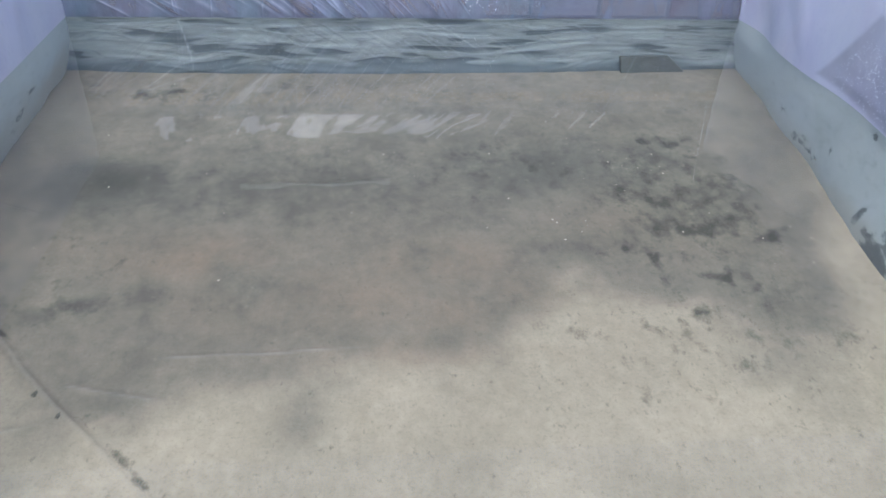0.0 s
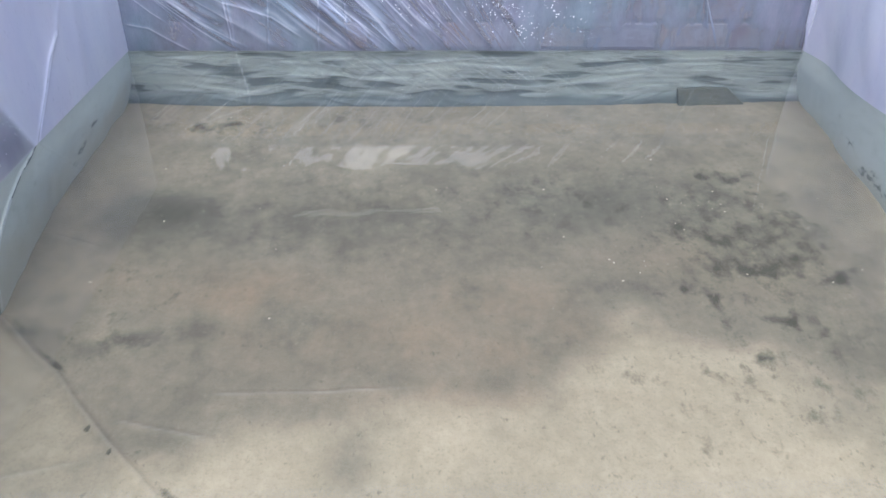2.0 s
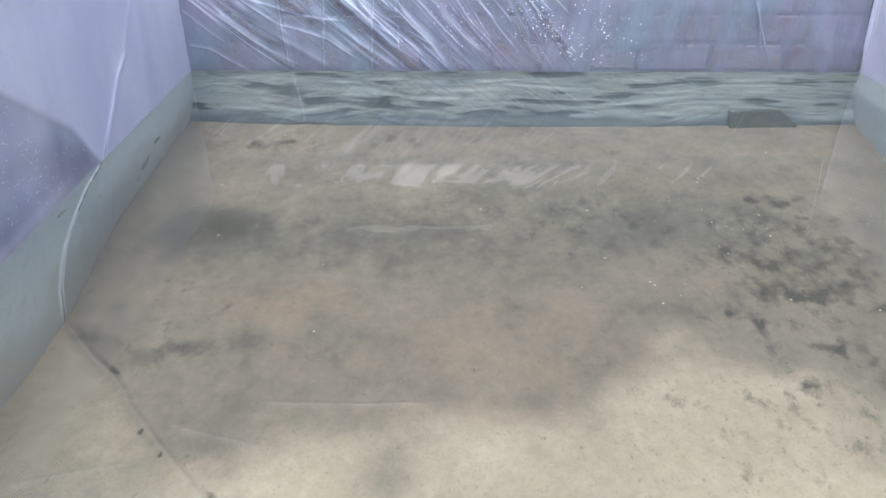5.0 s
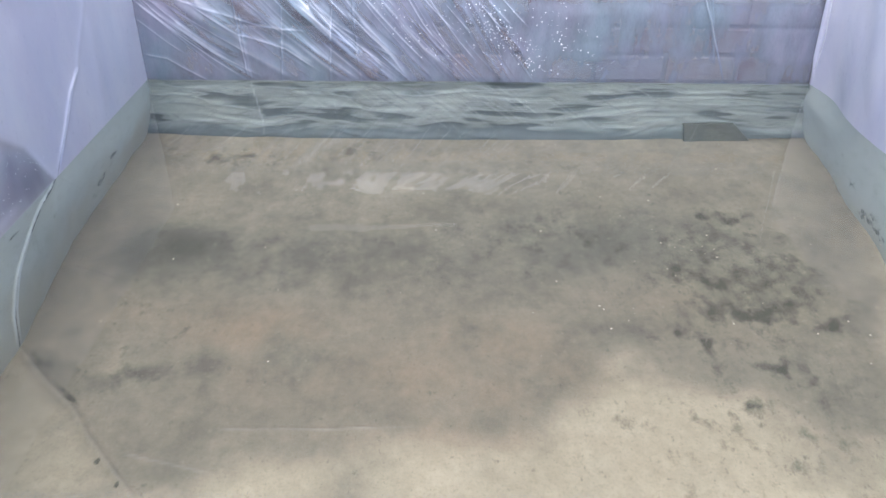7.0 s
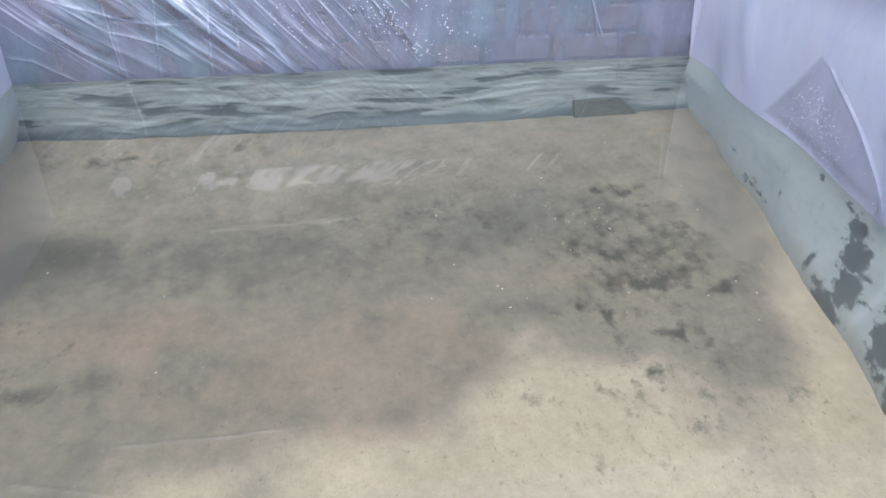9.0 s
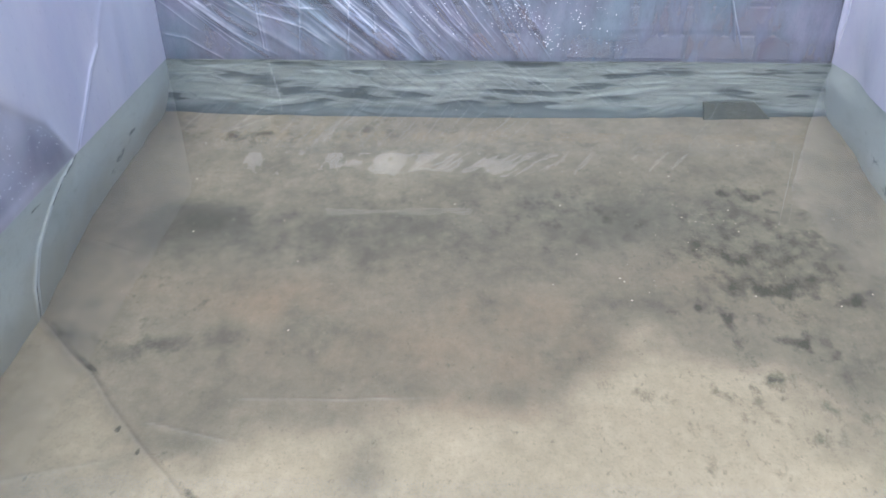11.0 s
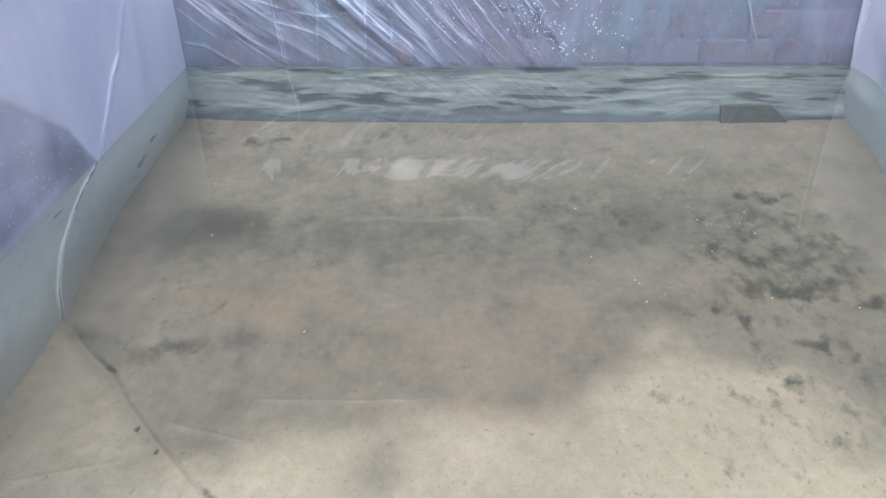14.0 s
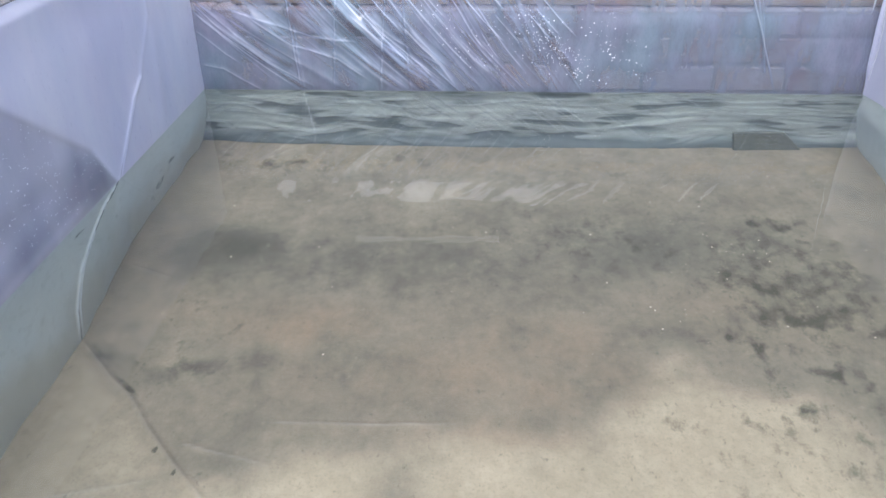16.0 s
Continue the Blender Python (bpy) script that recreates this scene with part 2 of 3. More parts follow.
def inside(a, b, corners, soft=0.02):
    """1 inside a convex polygon (corners counter-clockwise or clockwise), fading over soft."""
    area = sum(p * s - r * q for (p, q), (r, s) in zip(corners, corners[1:] + corners[:1]))
    side = 1.0 if area > 0 else -1.0
    depth = np.full(a.shape, 9.0)
    for (p, q), (r, s) in zip(corners, corners[1:] + corners[:1]):
        depth = np.minimum(depth, side * ((r - p) * (b - q) - (s - q) * (a - p)) / math.hypot(r - p, s - q))
    return smooth(-soft, soft, depth)


def blobs(a, b, spots):
    """Soft round patches: rows of centre, two radii and strength."""
    out = np.zeros(a.shape)
    for p, q, ra, rb, w in spots:
        out = np.maximum(out, w * np.exp(-(((a - p) / ra) ** 2 + ((b - q) / rb) ** 2)))
    return out


def box(bm, x0, x1, y0, y1, z0, z1, bevel=0.0):
    made = bmesh.ops.create_cube(bm, size=1, matrix=Matrix.Translation(((x0 + x1) / 2, (y0 + y1) / 2, (z0 + z1) / 2)) @ Matrix.Diagonal((x1 - x0, y1 - y0, z1 - z0, 1)))
    if bevel:
        edges = list({e for v in made["verts"] for e in v.link_edges})
        bmesh.ops.bevel(bm, geom=edges, offset=bevel, segments=1, affect="EDGES")
    return bm


# ---------------------------------------------------------------- ground, base and walls
def ground():
    hole = (-1.16, 1.17, -2.20, 0.13)
    xs = [-400, -60, -12, -4, -2, hole[0], -0.5, 0, 0.5, hole[1], 2, 4, 12, 60, 400]
    ys = [-400, -60, -12, -5, -3, hole[2], -1.2, -0.6, hole[3], 1, 2.5, 6, 20, 80, 400]
    bm = bmesh.new()
    grid = [[bm.verts.new((x, y, -0.14 if hole[0] - 0.2 < x < hole[1] + 0.2 and hole[2] - 0.2 < y < hole[3] + 0.2 else -0.14 + 0.03 * noise.noise((x * 0.7, y * 0.7, 4))))
             for x in xs] for y in ys]
    for j in range(len(ys) - 1):
        for i in range(len(xs) - 1):
            if not (hole[0] <= (xs[i] + xs[i + 1]) / 2 <= hole[1] and hole[2] <= (ys[j] + ys[j + 1]) / 2 <= hole[3]):
                bm.faces.new((grid[j][i], grid[j][i + 1], grid[j + 1][i + 1], grid[j + 1][i]))
    tagged(part("ground", bm, M_GROUND, None, "bare trodden brown earth round the pool"), category="ground", kind="structure")


ground()
tagged(part("pool_base", box(bmesh.new(), -1.15, 1.165, -2.19, 0.125, -0.60, -0.47), M_MORTAR, None, "grey cement base slab under the pool"), category="floor", kind="structure")

def add_backdrop():
    """An unseen plain wall, added behind the pool to shut out the sky and darken the reflections."""
    def place(u, v):
        x, z = -5 + 10 * u, -0.3 + 4.1 * v
        return x, 1.60 + 0.006 * np.sin(x * 3) * np.sin(z * 4), z
    mesh = sheet("wall_house", 40, 20, place)
    ob = part_data("wall_house", mesh, M_BACKDROP, None, "unseen dull grey-brown wall added behind the pool as a backdrop")
    mod = ob.modifiers.new("thick", "SOLIDIFY")
    mod.thickness, mod.offset = 0.18, -1
    tagged(ob, category="wall", kind="structure")
    # Unseen white strip, added so that the water mirrors a pale streak.
    bm = box(bmesh.new(), -0.42, 0.42, -0.011, 0.011, -0.011, 0.011, 0.003)
    for v in bm.verts:
        v.co.z += 0.008 * math.sin(v.co.x * 5)
    lath = part("lath", bm, M_WHITE, None, "narrow white strip added on the wall for its streak in the water")
    lath.matrix_basis = pose(-0.45, 1.578, 1.46, 0, 2.5, 0)
    tagged(lath, category="lath")


add_backdrop()
WALLS = {}
for wall_name, (x0, x1, y0, y1, top) in {
    "wall_back": (-1.15, 1.16, 0.018, 0.112, BACK_TOP),
    "wall_front": (-1.15, 1.16, -2.182, -2.086, BACK_TOP),
    "wall_left": (-1.144, -1.050, -2.084, 0.016, SIDE_TOP),
    "wall_right": (1.064, 1.158, -2.084, 0.016, SIDE_TOP),
}.items():
    WALLS[wall_name] = tagged(part(wall_name, box(bmesh.new(), x0, x1, y0, y1, -0.469, top - 0.006), M_MORTAR, None,
                                   "low wall of grey-red clay bricks behind the plastic liner"), category="wall", kind="structure")


# ---------------------------------------------------------------- liner
liner = thing("pond_liner", "clear polythene sheet lining the brick pool, creased and silted", "liner")


def folds(a, b, rows):
    """Raised creases: bent lines with half width, height and painted paleness (light if positive, shade if negative).
    Gives the height and the paleness.
    """
    height, white = np.zeros(a.shape), np.zeros(a.shape)
    for points, width, high, pale in rows:
        d, s = from_line(a, b, points)
        fade = smooth(0, 0.12, s) * smooth(1.0, 0.8, s) * 0.85 + 0.15
        height = height + high * np.exp(-((d / width) ** 2)) * fade
        white = white + pale * np.exp(-((d / (0.55 * width)) ** 2)) * fade
    return height, white


def back_folds():
    """Creases fan out from the far corner at a slant, steeper towards the middle; each runs down to the water."""
    rng = random.Random(5)
    rows = []
    for k in range(140):
        s = rng.random() ** 0.85
        top = float(np.interp(s, [0, 0.2, 0.4, 0.6, 0.8, 1.0], [-1.12, -0.97, -0.66, -0.46, -0.27, -0.02])) + rng.gauss(0, 0.02)
        foot = float(np.interp(s, [0, 0.2, 0.4, 0.6, 0.8, 1.0], [-0.78, -0.52, -0.32, -0.17, -0.03, 0.18])) + rng.gauss(0, 0.02)
        a, b = sorted((rng.uniform(-0.3, 0.75), rng.uniform(0.35, 1.25)))
        a, b = max(a, (-1.0 - top) / (foot - top), 0.0), min(b, 1.0)
        if b - a < 0.2:
            continue
        line = [(top + (foot - top) * f, 0.31 * (1 - f) - 0.012 * math.sin(math.pi * f) - 0.004 + rng.gauss(0, 0.002)) for f in (a, (2 * a + b) / 3, (a + 2 * b) / 3, b)]
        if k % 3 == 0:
            # Positive pale paints a highlight on the crease, negative its shade.
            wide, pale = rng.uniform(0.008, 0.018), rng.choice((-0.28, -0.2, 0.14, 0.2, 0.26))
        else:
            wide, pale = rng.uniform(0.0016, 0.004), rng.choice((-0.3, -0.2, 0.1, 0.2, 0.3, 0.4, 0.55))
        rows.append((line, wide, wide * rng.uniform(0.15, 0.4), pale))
    # The longest ones; light along the crest is painted pale, two bands of shade dark.
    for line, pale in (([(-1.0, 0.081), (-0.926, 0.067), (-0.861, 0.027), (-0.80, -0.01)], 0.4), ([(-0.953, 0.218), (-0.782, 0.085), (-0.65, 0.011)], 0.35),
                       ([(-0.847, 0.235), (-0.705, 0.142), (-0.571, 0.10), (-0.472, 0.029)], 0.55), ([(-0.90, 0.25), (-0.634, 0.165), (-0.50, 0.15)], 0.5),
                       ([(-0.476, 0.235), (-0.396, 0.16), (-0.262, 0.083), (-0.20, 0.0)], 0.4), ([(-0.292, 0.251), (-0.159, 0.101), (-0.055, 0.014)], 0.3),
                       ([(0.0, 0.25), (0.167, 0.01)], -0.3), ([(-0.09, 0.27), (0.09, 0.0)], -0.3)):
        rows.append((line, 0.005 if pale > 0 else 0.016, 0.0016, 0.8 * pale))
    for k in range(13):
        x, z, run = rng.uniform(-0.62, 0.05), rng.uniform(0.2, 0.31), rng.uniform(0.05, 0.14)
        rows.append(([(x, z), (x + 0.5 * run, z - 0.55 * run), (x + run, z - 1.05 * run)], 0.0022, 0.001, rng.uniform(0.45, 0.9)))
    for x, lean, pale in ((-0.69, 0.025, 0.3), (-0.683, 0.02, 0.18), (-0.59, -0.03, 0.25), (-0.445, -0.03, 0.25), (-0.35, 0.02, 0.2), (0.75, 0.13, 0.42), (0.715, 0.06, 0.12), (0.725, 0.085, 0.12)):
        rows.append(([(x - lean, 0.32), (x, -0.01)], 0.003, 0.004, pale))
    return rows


def back_panel():
    rows = back_folds()

    def place(u, v):
        x, z = -HALF + 2 * HALF * u, 0.318 * v
        h, _ = folds(x, z, rows)
        return x, -0.004 - h - 0.006 * fbm(x, z, 3, 6, 2.0) + 0.012 * smooth(0.18, 0.3, z), z

    u, v = np.meshgrid(np.linspace(0, 1, 721), np.linspace(0, 1, 141))
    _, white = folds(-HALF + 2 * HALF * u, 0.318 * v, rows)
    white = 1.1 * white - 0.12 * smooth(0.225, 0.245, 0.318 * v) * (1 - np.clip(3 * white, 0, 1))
    # Low on the bare right half the film clings to the bricks and turns clear.
    white = white - smooth(0.05, 0.3, -HALF + 2 * HALF * u) * (0.02 + 0.12 * smooth(0.09, 0.05, 0.318 * v))
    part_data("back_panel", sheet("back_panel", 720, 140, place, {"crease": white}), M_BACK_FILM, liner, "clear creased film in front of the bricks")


def top_flap():
    """The film's free edge stands up over the bamboo, torn and crumpled aslant; its glow against the light is painted
    white.
    """
    def place(u, v):
        x = -0.84 + 1.09 * u
        z = 0.322 + v * (0.100 + 0.014 * np.sin(x * 23) * np.sin(x * 7 + 1))
        return x, 0.028 + 0.05 * v + 0.014 * fbm(x + 0.6 * z, z, 11, 7, 6.0), z

    u, v = np.meshgrid(np.linspace(0, 1, 401), np.linspace(0, 1, 41))
    x, lean = -0.84 + 1.09 * u, 0.03 + 0.09 * u
    streak = fbm(x + lean * v, v, 25, 1.0, 9.0, 3) + 0.28 * np.exp(-(((x + 0.2) / 0.13) ** 2)) - 0.02 - 0.22 * smooth(-0.45, -0.6, x)
    streak = 0.45 * smooth(-0.02, 0.03, streak) - 0.95 * smooth(0.02, -0.03, streak) + 0.3 * fbm(x + lean * v, v, 48, 2, 2.0, 2)
    part_data("top_flap", sheet("top_flap", 400, 40, place, {"crease": streak}), M_FLAP, liner, "crumpled free edge of the film, painted white for light through it")
    for x, w, tall in ((0.255, 0.012, 0.07), (0.335, 0.022, 0.10), (0.492, 0.008, 0.04), (0.575, 0.010, 0.085), (0.645, 0.012, 0.075)):
        def strip(u, v, x=x, w=w, tall=tall):
            return x + w * (u - 0.5) * np.sin(math.pi * (0.1 + 0.85 * v)) - 0.55 * tall * v, 0.03 + 0.03 * v + 0.006 * np.sin(u * 5), 0.315 + tall * v
        part_data("flap_strip", sheet("flap_strip", 6, 20, strip), M_FLAP, liner)


def back_silted():
    """Under water the film hangs in level, wavy wrinkles; grime and the shade of grooves and foot are painted dark
    together.
    """
    def wave(x, z):
        bend = 0.05 * fbm(x, z, 2.5, 3, 11.0, 2)
        return fbm(x, z + bend, 5.2, 18.0, 3.0, 2)

    def place(u, v):
        x, z = -HALF - 0.02 + 2.04 * u, -DEPTH * (1 - v)
        foot = 0.03 * smooth(-0.34, -DEPTH, z)
        return x, -0.004 - 0.013 * (0.5 - np.abs(wave(x, z))) * smooth(0.0, -0.05, z) - foot, z

    u, v = np.meshgrid(np.linspace(0, 1, 421), np.linspace(0, 1, 121))
    x, z = -HALF - 0.02 + 2.04 * u, -DEPTH * (1 - v)
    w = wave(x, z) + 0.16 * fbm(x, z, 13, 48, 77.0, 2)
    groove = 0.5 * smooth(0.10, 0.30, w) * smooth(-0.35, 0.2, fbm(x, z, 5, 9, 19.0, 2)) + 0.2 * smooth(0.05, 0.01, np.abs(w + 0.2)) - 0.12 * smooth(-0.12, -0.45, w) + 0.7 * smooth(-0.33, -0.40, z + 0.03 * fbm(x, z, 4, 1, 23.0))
    # The slanting creases go on under water, paler and thinner.
    rng = random.Random(8)
    rows = [([(-0.687, 0.0), (-0.66, -0.4)], 0.004, 0, 0.4)]
    for k in range(46):
        top, low, run = rng.gauss(-0.12, 0.24), rng.uniform(0.0, 0.12), rng.uniform(0.08, 0.30)
        rows.append(([(top, -low), (top + rng.uniform(0.5, 0.75) * run, -low - run)], rng.choice((0.003, 0.004, 0.007)), 0, rng.choice((-0.22, 0.15, 0.2, 0.3))))
    _, pale = folds(x, z, rows)
    part_data("submerged_back_panel", sheet("submerged_back_panel", 420, 120, place, {"crease": np.clip(pale, 0, 1), "algae_shade": 0 * x, "dirt_shade": np.clip(groove + 1.2 * np.clip(-pale, 0, 1) + 0.56 - 0.16 * smooth(-0.5, -0.9, x) - 0.12 * smooth(0.0, 0.5, x) + 0.12 * fbm(x, z, 3, 6, 29.0, 2), 0, 1)}), M_SILTED, liner, "grey-green silted film with level wavy wrinkles")

    def tide(u, v):
        x = -HALF + 0.003 + (2 * HALF - 0.006) * u
        return x, -0.016 - 0.006 * v - 0.002 * np.sin(x * 9), 0.0008 + 0.0035 * v * (0.6 + 0.5 * np.sin(x * 31) * np.sin(x * 13)) + 0 * x
    part_data("tide_line", sheet("tide_line", 300, 1, tide), M_SLAB, liner, "dark scum line at the water's edge")


LEFT_FOLD = [(-0.30, 0.47), (-0.318, 0.31), (-0.43, 0.185), (-0.489, 0.147), (-0.652, 0.0)]
LEFT_FOLD_WET = [(-0.655, 0.0), (-0.75, -0.045), (-0.826, -0.11), (-0.912, -0.206), (-0.975, -0.31), (-1.005, -0.409)]
WEDGE = [(-0.66, 0.0), (-0.735, 0.115), (-1.0, 0.315), (-1.5, 0.33), (-1.5, -0.01)]


def left_panels():
    def up(u, v):
        return FRONT * (1 - u), 0.470 * v, 0.470 * v

    def dents(y, z):
        # The long fold's bright glints and dark core are painted in.
        h, white = folds(y, z, [(LEFT_FOLD, 0.014, 0.0015, 0.08), (LEFT_FOLD[2:], 0.0036, 0.003, 0.85), ([(p + 0.016, q + 0.003) for p, q in LEFT_FOLD[2:]], 0.0034, 0.003, 0.7), ([(p + 0.008, q - 0.001) for p, q in LEFT_FOLD[3:]], 0.004, -0.004, -0.5), ([(-0.30, 0.3), (-0.36, 0.0)], 0.04, 0.002, 0.03)])
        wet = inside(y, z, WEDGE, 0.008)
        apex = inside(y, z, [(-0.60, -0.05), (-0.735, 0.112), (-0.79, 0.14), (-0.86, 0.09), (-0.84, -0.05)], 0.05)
        # Two broad darker bands and one pale one run along the water in the wedge.
        _, bands = folds(y, z, [([(-0.68, 0.045), (-0.85, 0.055), (-1.25, 0.03)], 0.075, 0, -0.20), ([(-0.76, 0.10), (-0.95, 0.125), (-1.3, 0.11)], 0.05, 0, -0.10), ([(-0.8, 0.025), (-1.2, 0.01)], 0.02, 0, 0.10)])
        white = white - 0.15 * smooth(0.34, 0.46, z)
        return h - (0.007 * inside(y, z, WEDGE, 0.015) - 0.004 * fbm(y, z, 4, 3, 5.0)) * smooth(0.0, 0.12, z), white + wet * (bands - 0.30 - 0.14 * apex + 0.08 * fbm(y, z, 9, 4, 8.0))

    def place(u, v):
        y, z, s = up(u, v)
        h, _ = dents(y, s)
        return -HALF + 0.001 + h - 0.012 * smooth(0.44, 0.47, s), y, z - 0.002

    u, v = np.meshgrid(np.linspace(0, 1, 721), np.linspace(0, 1, 141))
    y, z, s = up(u, v)
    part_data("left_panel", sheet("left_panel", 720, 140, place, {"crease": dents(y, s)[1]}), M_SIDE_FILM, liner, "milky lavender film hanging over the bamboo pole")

    def wet_place(u, v):
        y, z = FRONT * (1 - u), -DEPTH * (1 - v)
        h, _ = folds(y, z, [(LEFT_FOLD_WET, 0.004, 0.005, 0), ([(p + 0.020, q + 0.006) for p, q in LEFT_FOLD_WET], 0.003, 0.004, 0)])
        inset = -0.022 + 0.03 * smooth(-0.6, -1.0, y) + 0.010 * fbm(y, z, 5, 1, 4.0)
        return -HALF + h + inset * smooth(-0.12, -DEPTH, z), y, z

    y, z = FRONT * (1 - u), -DEPTH * (1 - v)
    _, white = folds(y, z, [(LEFT_FOLD_WET, 0.0065, 0, 0.9), ([(p + 0.020, q + 0.006) for p, q in LEFT_FOLD_WET], 0.0055, 0, 0.85)])
    # The shadow between the two pale crease lines is painted dark.
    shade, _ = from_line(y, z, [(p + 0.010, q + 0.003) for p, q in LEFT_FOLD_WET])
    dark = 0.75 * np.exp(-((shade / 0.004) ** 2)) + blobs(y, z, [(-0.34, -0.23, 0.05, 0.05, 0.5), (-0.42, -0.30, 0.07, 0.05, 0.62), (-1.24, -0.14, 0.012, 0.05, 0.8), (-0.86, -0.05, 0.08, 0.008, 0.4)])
    part_data("submerged_left_panel", sheet("submerged_left_panel", 720, 140, wet_place, {"crease": white, "algae_shade": dark, "sandy": smooth(-0.14, -0.40, z + 0.10 * fbm(y, z, 6, 4, 51.0))}), M_SILTED, liner, "grey-green silted film with one long crease")


FACET = [(-0.49, 0.02), (-0.675, 0.228), (-0.76, 0.205), (-0.87, 0.13), (-1.05, -0.01)]


def right_panels():
    def dents(y, z):
        rows = [([(-0.50, 0.04), (-0.675, 0.23), (-0.86, 0.46)], 0.004, 0.0015, 0.04), ([(-0.70, 0.225), (-0.87, 0.135), (-1.06, 0.0)], 0.004, 0.003, 0.14), ([(-0.96, 0.143), (-0.985, 0.328)], 0.03, 0.006, -0.10),
                ([(-0.98, 0.34), (-0.975, 0.20), (-1.06, 0.02)], 0.006, 0.010, 0.22), ([(-1.00, 0.16), (-1.09, 0.0)], 0.012, 0.016, 0.25), ([(-0.012, 0.46), (-0.008, 0.0)], 0.006, 0.010, 0.6),
                ([(-0.25, 0.4), (-0.42, 0.02)], 0.05, 0.005, 0.03), ([(-0.52, 0.03), (-0.8, 0.03), (-1.0, 0.02)], 0.02, 0, -0.12)]
        h, white = folds(y, z, rows)
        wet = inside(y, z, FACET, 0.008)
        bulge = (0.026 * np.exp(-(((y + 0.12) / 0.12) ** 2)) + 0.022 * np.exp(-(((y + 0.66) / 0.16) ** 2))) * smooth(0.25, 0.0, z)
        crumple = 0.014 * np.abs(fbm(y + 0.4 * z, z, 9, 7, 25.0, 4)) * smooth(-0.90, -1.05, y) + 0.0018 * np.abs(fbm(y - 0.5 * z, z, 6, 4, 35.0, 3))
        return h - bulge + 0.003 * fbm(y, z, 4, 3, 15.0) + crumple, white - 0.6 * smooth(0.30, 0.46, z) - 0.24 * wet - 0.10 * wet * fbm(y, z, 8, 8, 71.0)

    def place(u, v):
        y, z = FRONT * (1 - u), 0.475 * v
        h, _ = dents(y, z)
        return HALF - 0.002 - h + 0.13 * smooth(0.450, 0.475, z), y, z

    u, v = np.meshgrid(np.linspace(0, 1, 461), np.linspace(0, 1, 131))
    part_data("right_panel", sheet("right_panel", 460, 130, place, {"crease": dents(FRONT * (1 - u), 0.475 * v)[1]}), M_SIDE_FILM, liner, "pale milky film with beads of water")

    def wet_place(u, v):
        y, z = FRONT * (1 - u), -DEPTH * (1 - v)
        top, _ = dents(y, 0 * z)
        inset = np.interp(-y, [0, 0.3, 0.62, 0.9, 1.13, 1.3, 2.06], [-0.02, 0.0, 0.022, 0.055, 0.075, 0.102, 0.11]) + 0.008 * fbm(y, z, 6, 1, 14.0)
        return HALF - top * smooth(-0.16, 0, z) - inset * smooth(-0.05, -DEPTH, z), y, z

    y, z = FRONT * (1 - u), -DEPTH * (1 - v)
    dark = blobs(y, z, [(-0.785, -0.04, 0.012, 0.03, 0.7), (-0.68, -0.25, 0.012, 0.03, 0.6), (-0.90, -0.34, 0.018, 0.045, 0.75), (-0.91, -0.05, 0.022, 0.03, 0.95), (-0.96, -0.11, 0.038, 0.06, 1.05),
                        (-1.00, -0.19, 0.045, 0.08, 1.05), (-1.04, -0.29, 0.045, 0.09, 1.05), (-1.01, -0.39, 0.07, 0.06, 1.0), (-1.16, -0.19, 0.03, 0.05, 0.85), (-1.215, -0.27, 0.065, 0.12, 1.1),
                        (-1.25, -0.17, 0.05, 0.05, 0.85), (-1.33, -0.38, 0.08, 0.06, 0.85), (-0.37, -0.29, 0.07, 0.05, 0.45), (-0.55, -0.36, 0.12, 0.04, 0.55)])
    _, fold = folds(y, z, [([(-1.03, 0.0), (-1.10, -0.10), (-1.115, -0.22), (-1.10, -0.40)], 0.022, 0, 0.45)])
    part_data("submerged_right_panel", sheet("submerged_right_panel", 460, 130, wet_place, {"crease": fold, "algae_shade": dark, "dirt_shade": 0.14 + 0 * y, "sandy": 0.7 * smooth(-0.30, -0.41, z + 0.06 * fbm(y, z, 6, 4, 53.0))}), M_SILTED, liner, "silted film with dark algae patches")


def corner_gather():
    """In the corner a loose, clear strip of film hangs off the side wall; its two edges are pale."""
    def place(u, v):
        z = 0.06 + 0.48 * v
        return 0.945 + 0.015 * v * (1 - u) + 0.045 * u + 0.003 * np.sin(z * 14), -0.045 - 0.010 * np.sin(u * 3.1) + 0.004 * np.sin(z * 30), z
    u, v = np.meshgrid(np.linspace(0, 1, 25), np.linspace(0, 1, 61))
    white = -0.75 + 1.2 * smooth(0.10, 0.0, u) * smooth(0.35, 0.5, v) + 1.2 * smooth(0.90, 1.0, u) + 0.12 * fbm(u, v, 3, 5, 44.0)
    part_data("corner_pleat", sheet("corner_pleat", 24, 60, place, {"crease": white}), M_FLAP, liner, "loose clear strip of film with pale edges")


def front_panel():
    def place(u, v):
        x, z = -HALF + 2 * HALF * u, -DEPTH + (DEPTH + 0.26) * v
        return x, FRONT + 0.004 + 0.01 * fbm(x, z, 3, 4, 21.0) - 0.06 * smooth(0.235, 0.26, z), z
    part_data("front_panel", sheet("front_panel", 80, 30, place), M_SILTED, liner)


RIDGE = [(-1.0, -0.985), (-0.959, -1.027), (-0.877, -1.106), (-0.815, -1.157), (-0.758, -1.227), (-0.674, -1.315), (-0.588, -1.397), (-0.44, -1.56)]


